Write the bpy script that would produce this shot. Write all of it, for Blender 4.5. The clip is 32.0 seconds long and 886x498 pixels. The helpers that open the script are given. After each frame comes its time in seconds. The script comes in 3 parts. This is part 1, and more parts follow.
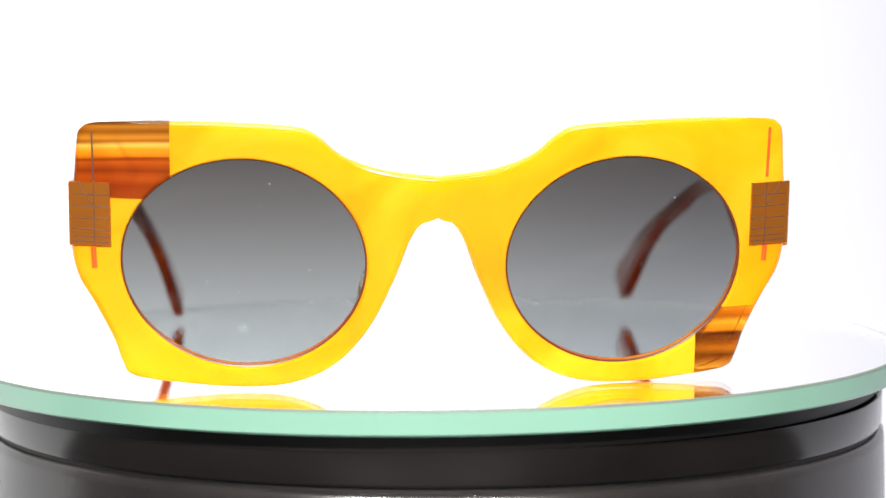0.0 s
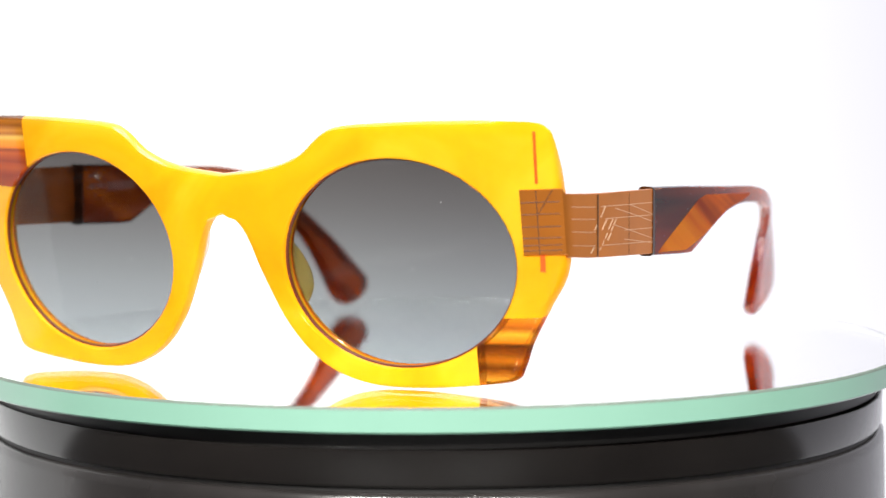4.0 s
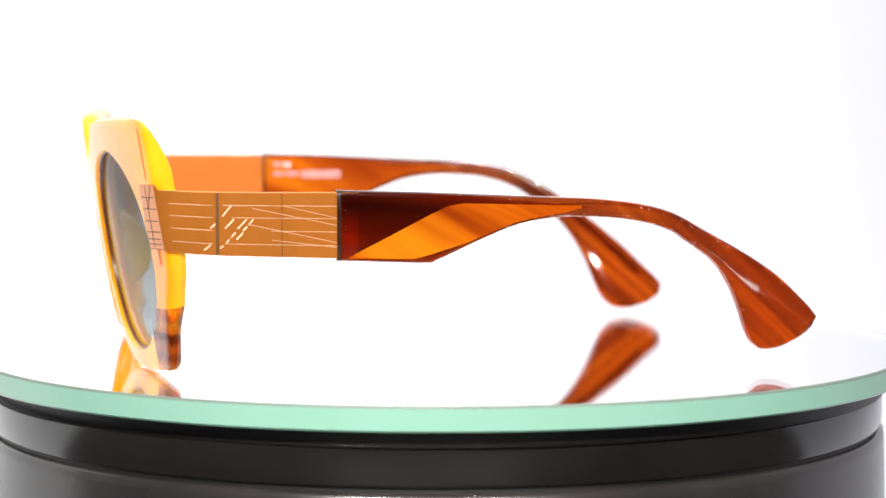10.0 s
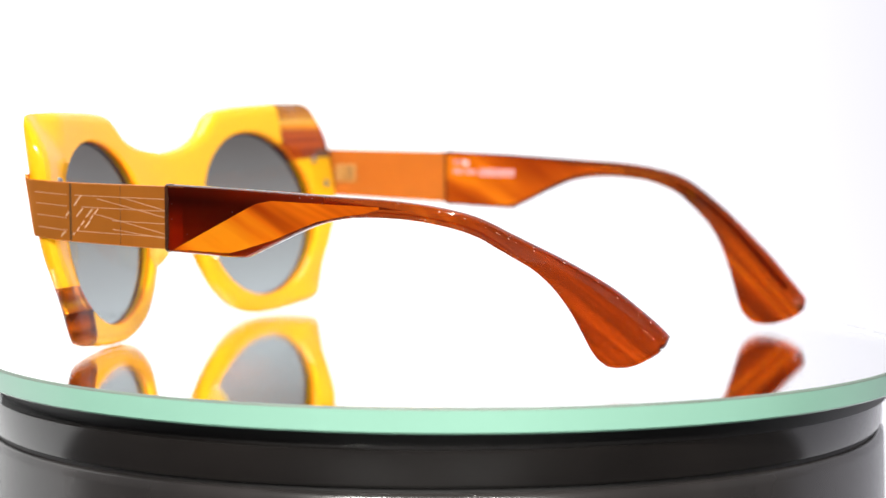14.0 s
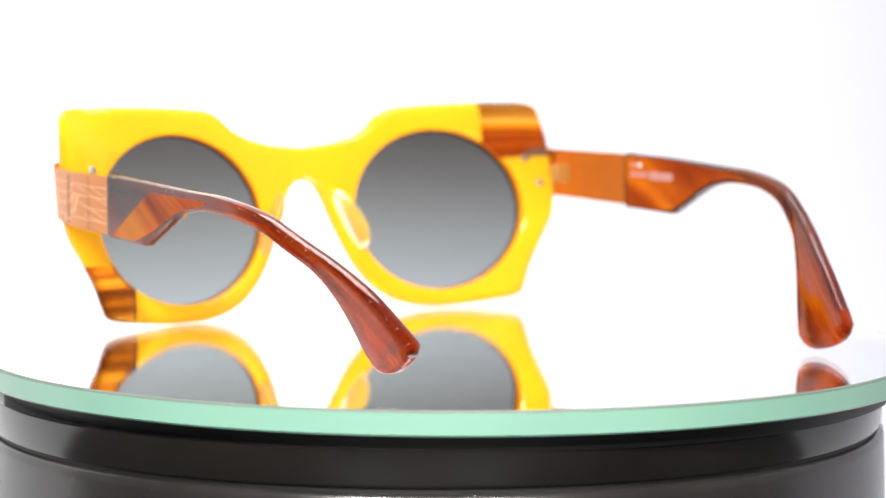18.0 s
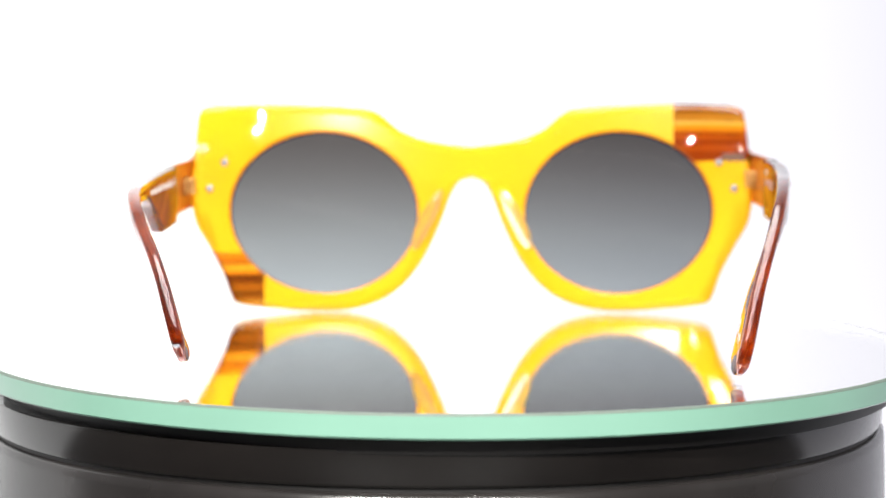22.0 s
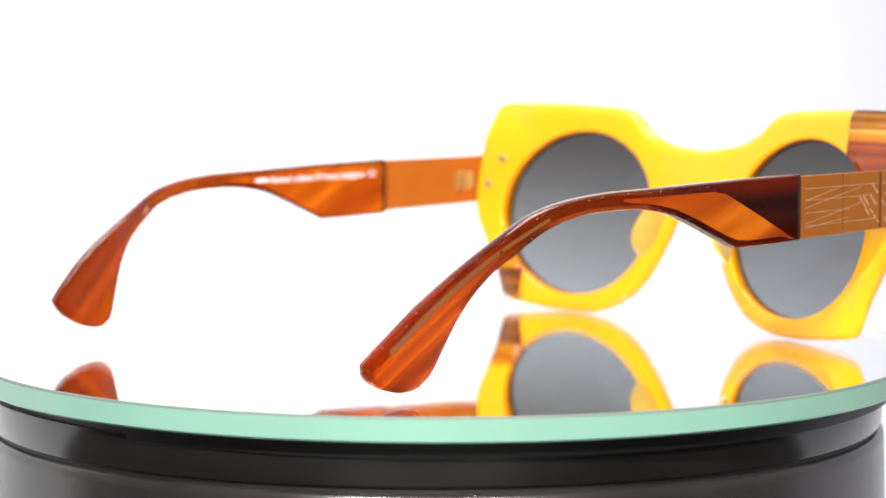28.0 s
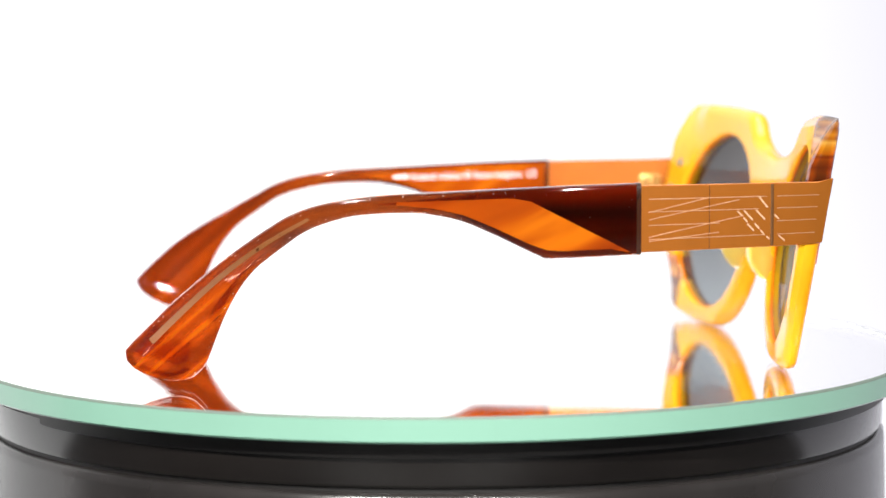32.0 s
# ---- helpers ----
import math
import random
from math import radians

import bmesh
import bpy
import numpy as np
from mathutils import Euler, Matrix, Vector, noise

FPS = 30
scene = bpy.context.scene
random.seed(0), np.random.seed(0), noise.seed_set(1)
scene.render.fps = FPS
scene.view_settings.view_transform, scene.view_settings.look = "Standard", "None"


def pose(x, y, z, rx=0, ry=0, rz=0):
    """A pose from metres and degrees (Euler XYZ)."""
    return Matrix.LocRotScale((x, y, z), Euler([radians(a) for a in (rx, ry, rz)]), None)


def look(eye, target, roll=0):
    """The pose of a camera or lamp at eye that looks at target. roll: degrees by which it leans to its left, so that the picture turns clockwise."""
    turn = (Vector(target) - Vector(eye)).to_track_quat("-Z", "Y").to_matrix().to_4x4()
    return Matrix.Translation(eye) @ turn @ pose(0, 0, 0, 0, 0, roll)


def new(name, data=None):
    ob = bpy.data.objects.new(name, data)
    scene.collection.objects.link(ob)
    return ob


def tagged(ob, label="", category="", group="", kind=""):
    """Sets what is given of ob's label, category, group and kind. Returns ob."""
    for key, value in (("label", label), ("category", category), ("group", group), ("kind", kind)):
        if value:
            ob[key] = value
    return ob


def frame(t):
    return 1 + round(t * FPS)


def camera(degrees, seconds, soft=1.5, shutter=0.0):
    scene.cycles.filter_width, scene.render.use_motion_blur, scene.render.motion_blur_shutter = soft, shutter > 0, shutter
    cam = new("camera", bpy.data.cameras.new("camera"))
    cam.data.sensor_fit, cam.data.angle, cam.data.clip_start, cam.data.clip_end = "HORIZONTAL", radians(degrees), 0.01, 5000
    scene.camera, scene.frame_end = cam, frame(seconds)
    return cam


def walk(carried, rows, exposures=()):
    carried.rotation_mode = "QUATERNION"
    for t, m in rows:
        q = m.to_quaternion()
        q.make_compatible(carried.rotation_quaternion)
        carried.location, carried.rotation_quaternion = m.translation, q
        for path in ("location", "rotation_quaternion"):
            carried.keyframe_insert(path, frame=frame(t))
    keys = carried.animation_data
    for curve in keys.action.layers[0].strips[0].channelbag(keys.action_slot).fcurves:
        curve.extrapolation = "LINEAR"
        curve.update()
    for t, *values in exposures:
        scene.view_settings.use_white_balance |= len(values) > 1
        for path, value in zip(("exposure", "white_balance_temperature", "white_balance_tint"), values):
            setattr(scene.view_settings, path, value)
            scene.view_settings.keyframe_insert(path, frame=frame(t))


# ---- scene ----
TURN = 8.4231            # degrees a second, clockwise from above
cam = camera(21.04, 32.0, soft=1.5)
EYE = pose(0.0, -0.5586, 0.0669, 90 - 4.613, 0, -0.033) @ pose(0, 0, 0, 0, 0, 0.297)
walk(cam, [(0.0, EYE), (32.0, EYE)])
cam.data.dof.use_dof = True
cam.data.dof.focus_distance = 0.495
cam.data.dof.aperture_fstop = 15.0

# ---- light ----
world = bpy.data.worlds.new("studio")
world.use_nodes = True
scene.world = world
world.node_tree.nodes["Background"].inputs[0].default_value = (0.95, 0.96, 1.0, 1)
world.node_tree.nodes["Background"].inputs[1].default_value = 0.07


def area_lamp(name, eye, target, size, power, colour=(1, 1, 1)):
    data = bpy.data.lights.new(name, "AREA")
    data.shape, data.size, data.energy, data.color = "DISK", size, power, colour
    ob = new(name, data)
    ob.matrix_world = look(eye, target)
    return ob


area_lamp("lamp_top", (0.0, 0.10, 0.80), (0, 0.05, 0), 0.55, 9.0)
area_lamp("lamp_front", (-0.20, -0.74, 0.40), (0, -0.02, 0.02), 0.022, 8.5, (1, 0.97, 0.93))
area_lamp("lamp_side", (0.15, -0.76, 0.36), (0, -0.02, 0.02), 0.022, 6.9, (1, 0.97, 0.93))


# ---- materials ----
def material(name):
    m = bpy.data.materials.new(name)
    m.use_nodes = True
    nt = m.node_tree
    return m, nt, nt.nodes["Principled BSDF"], nt.nodes["Material Output"]


def node(nt, kind, **given):
    n = nt.nodes.new(kind)
    for k, v in given.items():
        n.inputs[k].default_value = v
    return n


def ramp(nt, stops):
    r = nt.nodes.new("ShaderNodeValToRGB")
    e = r.color_ramp.elements
    while len(e) < len(stops):
        e.new(0.5)
    for el, (p, c) in zip(e, stops):
        el.position, el.color = p, (*c, 1)
    return r


def coords(nt, scale=(1, 1, 1), turn=(0, 0, 0), kind="Object"):
    tc = nt.nodes.new("ShaderNodeTexCoord")
    mp, ms = nt.nodes.new("ShaderNodeMapping"), nt.nodes.new("ShaderNodeMapping")
    mp.inputs["Rotation"].default_value = turn
    ms.inputs["Scale"].default_value = scale
    nt.links.new(tc.outputs[kind], mp.inputs[0])
    nt.links.new(mp.outputs[0], ms.inputs[0])
    return ms.outputs[0]


def fine_bump(nt, bsdf, scale, strength, distance=0.0002):
    n = node(nt, "ShaderNodeTexNoise", Scale=scale, Detail=4.0)
    nt.links.new(coords(nt), n.inputs[0])
    b = node(nt, "ShaderNodeBump", Strength=strength, Distance=distance)
    nt.links.new(n.outputs[0], b.inputs["Height"])
    nt.links.new(b.outputs[0], bsdf.inputs["Normal"])
    return n


def plain(name, colour, rough, metal=0.0, vary=0.15, scale=60.0, bump=0.1, coat=0.0):
    m, nt, b, out = material(name)
    n = node(nt, "ShaderNodeTexNoise", Scale=scale, Detail=5.0)
    nt.links.new(coords(nt), n.inputs[0])
    r = ramp(nt, [(0.3, [c * (1 - vary) for c in colour]), (0.7, [min(1, c * (1 + vary)) for c in colour])])
    nt.links.new(n.outputs[0], r.inputs[0])
    nt.links.new(r.outputs[0], b.inputs["Base Color"])
    b.inputs["Roughness"].default_value, b.inputs["Metallic"].default_value = rough, metal
    b.inputs["Coat Weight"].default_value = coat
    if bump:
        fine_bump(nt, b, scale * 25, bump, 0.00005)
    return m


def sheen(nt, least, most):
    """Share of light that a glass face throws back: small head-on, large at a glancing angle."""
    lw, p, ma = nt.nodes.new("ShaderNodeLayerWeight"), nt.nodes.new("ShaderNodeMath"), nt.nodes.new("ShaderNodeMath")
    p.operation, ma.operation = "POWER", "MULTIPLY_ADD"
    p.inputs[1].default_value = 5.0
    ma.inputs[1].default_value, ma.inputs[2].default_value = most - least, least
    nt.links.new(lw.outputs["Facing"], p.inputs[0])
    nt.links.new(p.outputs[0], ma.inputs[0])
    return ma.outputs[0]


def polish(m, least, most, rough):
    """A clear buffed skin over a finished material."""
    nt = m.node_tree
    out = [n for n in nt.nodes if n.type == "OUTPUT_MATERIAL"][0]
    under = out.inputs[0].links[0].from_socket
    gloss, over = nt.nodes.new("ShaderNodeBsdfGlossy"), nt.nodes.new("ShaderNodeMixShader")
    gloss.inputs["Color"].default_value, gloss.inputs["Roughness"].default_value = (1, 1, 1, 1), rough
    nt.links.new(sheen(nt, least, most), over.inputs[0])
    nt.links.new(under, over.inputs[1])
    nt.links.new(gloss.outputs[0], over.inputs[2])
    nt.links.new(over.outputs[0], out.inputs[0])


def acetate(name, stops, scale, turn, through_share, rough=0.12, detail=3.0, clear=0.0):
    """Polished cellulose acetate: a streaked body colour that lets light through."""
    m, nt, b, out = material(name)
    n = node(nt, "ShaderNodeTexNoise", Scale=1.0, Detail=detail, Distortion=0.35)
    nt.links.new(coords(nt, scale, turn), n.inputs[0])
    r = ramp(nt, stops)
    nt.links.new(n.outputs[0], r.inputs[0])
    nt.links.new(r.outputs[0], b.inputs["Base Color"])
    b.inputs["Roughness"].default_value = rough
    b.inputs["IOR"].default_value = 1.49
    b.inputs["Transmission Weight"].default_value = clear
    b.inputs["Specular IOR Level"].default_value = 0.2 if clear == 0 else 0.5
    b.inputs["Coat Weight"].default_value, b.inputs["Coat Roughness"].default_value = (0.22 if clear == 0 else 0.0), 0.03
    t = nt.nodes.new("ShaderNodeBsdfTranslucent")
    nt.links.new(r.outputs[0], t.inputs[0])
    mix = nt.nodes.new("ShaderNodeMixShader")
    mix.inputs[0].default_value = through_share
    nt.links.new(b.outputs[0], mix.inputs[1])
    nt.links.new(t.outputs[0], mix.inputs[2])
    nt.links.new(mix.outputs[0], out.inputs[0])
    fine_bump(nt, b, 900.0, 0.03, 0.00004)
    return m


PAD = acetate("clear_yellow_acetate", [(0.3, (0.97, 0.75, 0.17)), (0.7, (0.98, 0.81, 0.26))], (30, 30, 30), (0, 0, 0), 0.2, 0.04, 2.0, 0.78)
polish(PAD, 0.02, 0.5, 0.07)


def laminate():
    """The front's acetate: a thin orange-yellow sheet with milky swirls on the outside over a clear yellow body."""
    m = acetate("laminated_yellow_acetate", [(0.3, (0.96, 0.575, 0.016)), (0.7, (0.97, 0.62, 0.024))], (12, 12, 12), (0, 0, 0), 0.52)
    nt = m.node_tree
    body = [n for n in nt.nodes if n.type == "VALTORGB"][0]
    swirl = node(nt, "ShaderNodeTexNoise", Scale=1.0, Detail=3.0, Distortion=1.2)
    nt.links.new(coords(nt, (26, 26, 34), (0, 0.5, 0)), swirl.inputs[0])
    sheet = ramp(nt, [(0.37, (0.96, 0.445, 0.006)), (0.50, (0.97, 0.525, 0.009)), (0.63, (0.98, 0.61, 0.022))])
    nt.links.new(swirl.outputs[0], sheet.inputs[0])
    tc = nt.nodes.new("ShaderNodeTexCoord")
    dot, sep = nt.nodes.new("ShaderNodeVectorMath"), nt.nodes.new("ShaderNodeSeparateXYZ")
    dot.operation = "DOT_PRODUCT"
    dot.inputs[1].default_value = (0.0126, 0.986, 0.165)
    nt.links.new(tc.outputs["Object"], dot.inputs[0])
    nt.links.new(tc.outputs["Object"], sep.inputs[0])
    sq = nt.nodes.new("ShaderNodeMath")
    sq.operation = "MULTIPLY"
    nt.links.new(sep.outputs[0], sq.inputs[0])
    nt.links.new(sep.outputs[0], sq.inputs[1])
    depth = nt.nodes.new("ShaderNodeMath")
    depth.operation = "MULTIPLY_ADD"
    side, bow = nt.nodes.new("ShaderNodeMath"), nt.nodes.new("ShaderNodeMath")
    side.operation, bow.operation = "GREATER_THAN", "MULTIPLY_ADD"
    side.inputs[1].default_value = 0.0
    bow.inputs[1].default_value, bow.inputs[2].default_value = -0.3, -1.7
    nt.links.new(sep.outputs[0], side.inputs[0])
    nt.links.new(side.outputs[0], bow.inputs[0])
    nt.links.new(bow.outputs[0], depth.inputs[1])
    nt.links.new(sq.outputs[0], depth.inputs[0])
    nt.links.new(dot.outputs["Value"], depth.inputs[2])
    mr = nt.nodes.new("ShaderNodeMapRange")
    mr.inputs["From Min"].default_value, mr.inputs["From Max"].default_value = -0.0011 + 0.0007, -0.0011 + 0.0024
    nt.links.new(depth.outputs[0], mr.inputs["Value"])
    mix = nt.nodes.new("ShaderNodeMix")
    mix.data_type = "RGBA"
    nt.links.new(mr.outputs[0], mix.inputs[0])
    nt.links.new(sheet.outputs[0], mix.inputs[6])
    nt.links.new(body.outputs[0], mix.inputs[7])
    for n in nt.nodes:
        if n.type == "BSDF_PRINCIPLED":
            nt.links.new(mix.outputs[2], n.inputs["Base Color"])
        if n.type == "BSDF_TRANSLUCENT":
            nt.links.new(mix.outputs[2], n.inputs[0])
    polish(m, 0.014, 0.5, 0.06)
    return m


LAMINATE = laminate()


def horn(name, z0, z1, through_share, clear, stops):
    """Layered horn-look acetate: bands of brown, orange and amber one above the other, with fine streaks."""
    m = acetate(name, stops, (9, 9, 60), (0, 0.06, 0), through_share, 0.045, 2.0, clear)
    nt = m.node_tree
    r = [n for n in nt.nodes if n.type == "VALTORGB"][0]
    coarse = [n for n in nt.nodes if n.type == "TEX_NOISE" and n.inputs["Scale"].default_value == 1.0][0]
    fine = node(nt, "ShaderNodeTexNoise", Scale=1.0, Detail=3.0, Distortion=0.2)
    nt.links.new(coords(nt, (14, 14, 900), (0, -0.03, 0)), fine.inputs[0])
    tc, sep, mr = nt.nodes.new("ShaderNodeTexCoord"), nt.nodes.new("ShaderNodeSeparateXYZ"), nt.nodes.new("ShaderNodeMapRange")
    mr.clamp = False
    mr.inputs["From Min"].default_value, mr.inputs["From Max"].default_value = z0, z1
    nt.links.new(tc.outputs["Object"], sep.inputs[0])
    nt.links.new(sep.outputs[2], mr.inputs["Value"])
    last = mr.outputs[0]
    for n, share in ((coarse, 0.24), (fine, 0.07)):
        mul = nt.nodes.new("ShaderNodeMath")
        mul.operation = "MULTIPLY_ADD"
        mul.inputs[1].default_value = share
        nt.links.new(n.outputs[0], mul.inputs[0])
        nt.links.new(last, mul.inputs[2])
        last = mul.outputs[0]
    sub = nt.nodes.new("ShaderNodeMath")
    sub.operation = "SUBTRACT"
    sub.inputs[1].default_value = 0.155
    nt.links.new(last, sub.inputs[0])
    nt.links.new(sub.outputs[0], r.inputs[0])
    # the colour turns dark over the last millimetre at the outer end
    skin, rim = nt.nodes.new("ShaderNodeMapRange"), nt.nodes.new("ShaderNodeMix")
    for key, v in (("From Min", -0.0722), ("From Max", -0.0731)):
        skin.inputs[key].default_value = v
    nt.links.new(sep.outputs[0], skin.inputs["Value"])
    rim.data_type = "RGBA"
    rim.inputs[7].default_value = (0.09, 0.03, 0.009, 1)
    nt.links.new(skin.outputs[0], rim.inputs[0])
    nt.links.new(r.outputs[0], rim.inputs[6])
    for n in nt.nodes:
        if n.type == "BSDF_PRINCIPLED":
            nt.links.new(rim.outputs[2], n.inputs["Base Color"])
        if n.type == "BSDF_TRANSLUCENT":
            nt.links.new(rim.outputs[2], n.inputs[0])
    return m


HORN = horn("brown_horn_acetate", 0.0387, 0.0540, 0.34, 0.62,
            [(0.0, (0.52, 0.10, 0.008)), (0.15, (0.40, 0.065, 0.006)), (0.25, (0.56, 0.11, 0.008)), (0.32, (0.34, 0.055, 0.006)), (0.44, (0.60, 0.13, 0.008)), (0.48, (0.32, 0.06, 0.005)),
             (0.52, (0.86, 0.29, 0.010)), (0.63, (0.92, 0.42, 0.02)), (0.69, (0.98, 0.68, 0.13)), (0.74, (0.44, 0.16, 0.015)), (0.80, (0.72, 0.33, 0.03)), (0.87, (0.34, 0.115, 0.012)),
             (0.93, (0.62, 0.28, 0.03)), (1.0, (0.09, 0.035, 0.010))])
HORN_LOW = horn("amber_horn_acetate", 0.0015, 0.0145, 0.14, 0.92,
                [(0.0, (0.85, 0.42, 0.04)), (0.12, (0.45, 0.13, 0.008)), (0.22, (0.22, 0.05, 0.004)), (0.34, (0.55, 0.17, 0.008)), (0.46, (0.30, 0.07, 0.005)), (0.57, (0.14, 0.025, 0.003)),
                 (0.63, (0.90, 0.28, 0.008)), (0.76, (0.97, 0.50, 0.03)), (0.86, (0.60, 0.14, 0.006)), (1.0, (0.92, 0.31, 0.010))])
AMBER_DEEP = acetate("red_amber_acetate", [(0.36, (0.34, 0.045, 0.004)), (0.5, (0.56, 0.095, 0.005)), (0.62, (0.82, 0.20, 0.007))], (60, 12, 90), (0.45, 0, 0), 0.5)
AMBER = acetate("amber_acetate", [(0.36, (0.40, 0.052, 0.003)), (0.50, (0.76, 0.15, 0.004)), (0.63, (0.96, 0.31, 0.008))], (50, 14, 110), (0.5, 0, 0), 0.6)
END_SHADE = plain("dark_end_shade", (0.030, 0.010, 0.005), 0.12, 0.0, 0.3, 200.0, 0.05)


def tortoise(name, dark, y0, y1):
    """Dark red-brown by the joint, turning to a clear orange-brown towards the ear."""
    m = acetate(name, dark, (60, 8, 110), (0.05, 0, 0), 0.04, 0.04, 1.5, 0.98)
    nt = m.node_tree
    first = [n for n in nt.nodes if n.type == "VALTORGB"][0]
    n2 = node(nt, "ShaderNodeTexNoise", Scale=1.0, Detail=2.0, Distortion=0.3)
    nt.links.new(coords(nt, (34, 5, 165), (0.72, 0, 0)), n2.inputs[0])
    n3 = node(nt, "ShaderNodeTexNoise", Scale=1.0, Detail=3.0, Distortion=0.2)
    nt.links.new(coords(nt, (60, 14, 620), (0.72, 0, 0)), n3.inputs[0])
    both = nt.nodes.new("ShaderNodeMix")
    both.inputs[0].default_value = 0.36
    nt.links.new(n2.outputs[0], both.inputs[2])
    nt.links.new(n3.outputs[0], both.inputs[3])
    second = ramp(nt, [(0.37, (0.24, 0.033, 0.003)), (0.46, (0.40, 0.060, 0.004)), (0.54, (0.60, 0.110, 0.005)), (0.62, (0.92, 0.27, 0.007))])
    nt.links.new(both.outputs[0], second.inputs[0])
    tc, sep, mr = nt.nodes.new("ShaderNodeTexCoord"), nt.nodes.new("ShaderNodeSeparateXYZ"), nt.nodes.new("ShaderNodeMapRange")
    mr.inputs["From Min"].default_value, mr.inputs["From Max"].default_value = y0, y1
    mix = nt.nodes.new("ShaderNodeMix")
    mix.data_type = "RGBA"
    nt.links.new(tc.outputs["Object"], sep.inputs[0])
    nt.links.new(sep.outputs[1], mr.inputs["Value"])
    nt.links.new(mr.outputs[0], mix.inputs[0])
    nt.links.new(first.outputs[0], mix.inputs[6])
    nt.links.new(second.outputs[0], mix.inputs[7])
    # settled dust
    vo = nt.nodes.new("ShaderNodeTexVoronoi")
    vo.inputs["Scale"].default_value = 420.0
    nt.links.new(coords(nt), vo.inputs["Vector"])
    dots = ramp(nt, [(0.055, (0.28,) * 3), (0.075, (0.0,) * 3)])
    nt.links.new(vo.outputs["Distance"], dots.inputs[0])
    dust = nt.nodes.new("ShaderNodeMix")
    dust.data_type = "RGBA"
    dust.inputs[7].default_value = (0.8, 0.74, 0.68, 1)
    nt.links.new(dots.outputs[0], dust.inputs[0])
    nt.links.new(mix.outputs[2], dust.inputs[6])
    mix = dust
    # the block by the joint is dense, the tip clear
    dense = nt.nodes.new("ShaderNodeMapRange")
    for k, v in (("From Min", 0.056), ("From Max", 0.082), ("To Min", 0.76), ("To Max", 0.34)):
        dense.inputs[k].default_value = v
    nt.links.new(sep.outputs[1], dense.inputs["Value"])
    for n in nt.nodes:
        if n.type == "MIX_SHADER":
            nt.links.new(dense.outputs[0], n.inputs[0])
        if n.type == "BSDF_PRINCIPLED":
            nt.links.new(mix.outputs[2], n.inputs["Base Color"])
        if n.type == "BSDF_TRANSLUCENT":
            nt.links.new(mix.outputs[2], n.inputs[0])
    polish(m, 0.008, 0.85, 0.05)
    return m


TORT = tortoise("tortoise_acetate", [(0.36, (0.11, 0.026, 0.008)), (0.48, (0.26, 0.056, 0.011)), (0.64, (0.48, 0.105, 0.013))], 0.085, 0.128)
TORT_DARK = tortoise("dark_tortoise_acetate", [(0.36, (0.105, 0.027, 0.011)), (0.48, (0.20, 0.046, 0.013)), (0.64, (0.38, 0.085, 0.014))], 0.106, 0.130)
NICK = plain("pale_scuff", (0.62, 0.55, 0.50), 0.5, 0.0, 0.1, 300.0, 0.0)
SCREW = plain("grey_screw", (0.27, 0.26, 0.25), 0.42, 1.0, 0.1, 300.0, 0.0)
BRONZE = plain("bronze_plate", (0.52, 0.166, 0.022), 0.28, 0.68, 0.06, 120.0, 0.12)
BRONZE_IN = plain("copper_plate", (0.50, 0.132, 0.013), 0.33, 0.42, 0.06, 120.0, 0.1)
BRONZE_DARK = plain("bronze_groove", (0.13, 0.052, 0.015), 0.45, 0.6, 0.1, 120.0, 0.0)
ENGRAVED = plain("engraved_edge", (0.80, 0.52, 0.31), 0.42, 0.6, 0.05, 200.0, 0.0)
ENGRAVED_LINE = plain("engraved_line", (0.76, 0.47, 0.28), 0.32, 0.8, 0.06, 200.0, 0.0)
ENGRAVED_DARK = plain("engraved_groove", (0.09, 0.032, 0.012), 0.65, 0.0, 0.1, 200.0, 0.0)
STEEL = plain("polished_steel", (0.52, 0.50, 0.48), 0.25, 1.0, 0.05, 100.0, 0.0)
GOLD = plain("gilt_hinge", (0.55, 0.30, 0.09), 0.32, 0.6, 0.06, 120.0, 0.05)
GOLD_WIRE = plain("gold_core_wire", (0.165, 0.057, 0.009), 0.45, 0.1, 0.1, 100.0, 0.0)
SLOT = plain("red_orange_slot", (0.78, 0.085, 0.006), 0.4, 0.0, 0.1, 100.0, 0.0)
PRINT = plain("pale_print", (0.82, 0.72, 0.68), 0.5, 0.0, 0.05, 300.0, 0.0)
PRINT_WORN = plain("worn_pink_print", (0.42, 0.19, 0.17), 0.5, 0.0, 0.2, 900.0, 0.0)
BLACK = plain("black_plastic", (0.0085, 0.0072, 0.0066), 0.17, 0.0, 0.3, 40.0, 0.05)
# lower ring's black raised in colour, in place of what it reflects
BLACK_LIFTED = plain("reflection_lifted_plastic", (0.024, 0.0215, 0.021), 0.24, 0.0, 0.35, 30.0, 0.08)
BLACK_MATT = plain("black_rubber", (0.004, 0.0036, 0.0034), 0.5, 0.0, 0.2, 80.0, 0.1)
WALL_GLOW = acetate("orange_wall_glow", [(0.3, (0.85, 0.20, 0.006)), (0.7, (0.95, 0.30, 0.008))], (40, 40, 40), (0, 0, 0), 0.4)
RIM_LINE = plain("red_brown_bevel", (0.11, 0.018, 0.004), 0.3, 0.0, 0.1, 100.0, 0.0)
MINT = plain("mint_glass_edge", (0.215, 0.405, 0.315), 0.25, 0.0, 0.04, 25.0, 0.05)
BEVEL = plain("ground_glass_bevel", (0.13, 0.17, 0.14), 0.55, 0.0, 0.1, 40.0, 0.05)
TABLE = plain("dark_table", (0.022, 0.022, 0.024), 0.5, 0.0, 0.2, 12.0, 0.1)


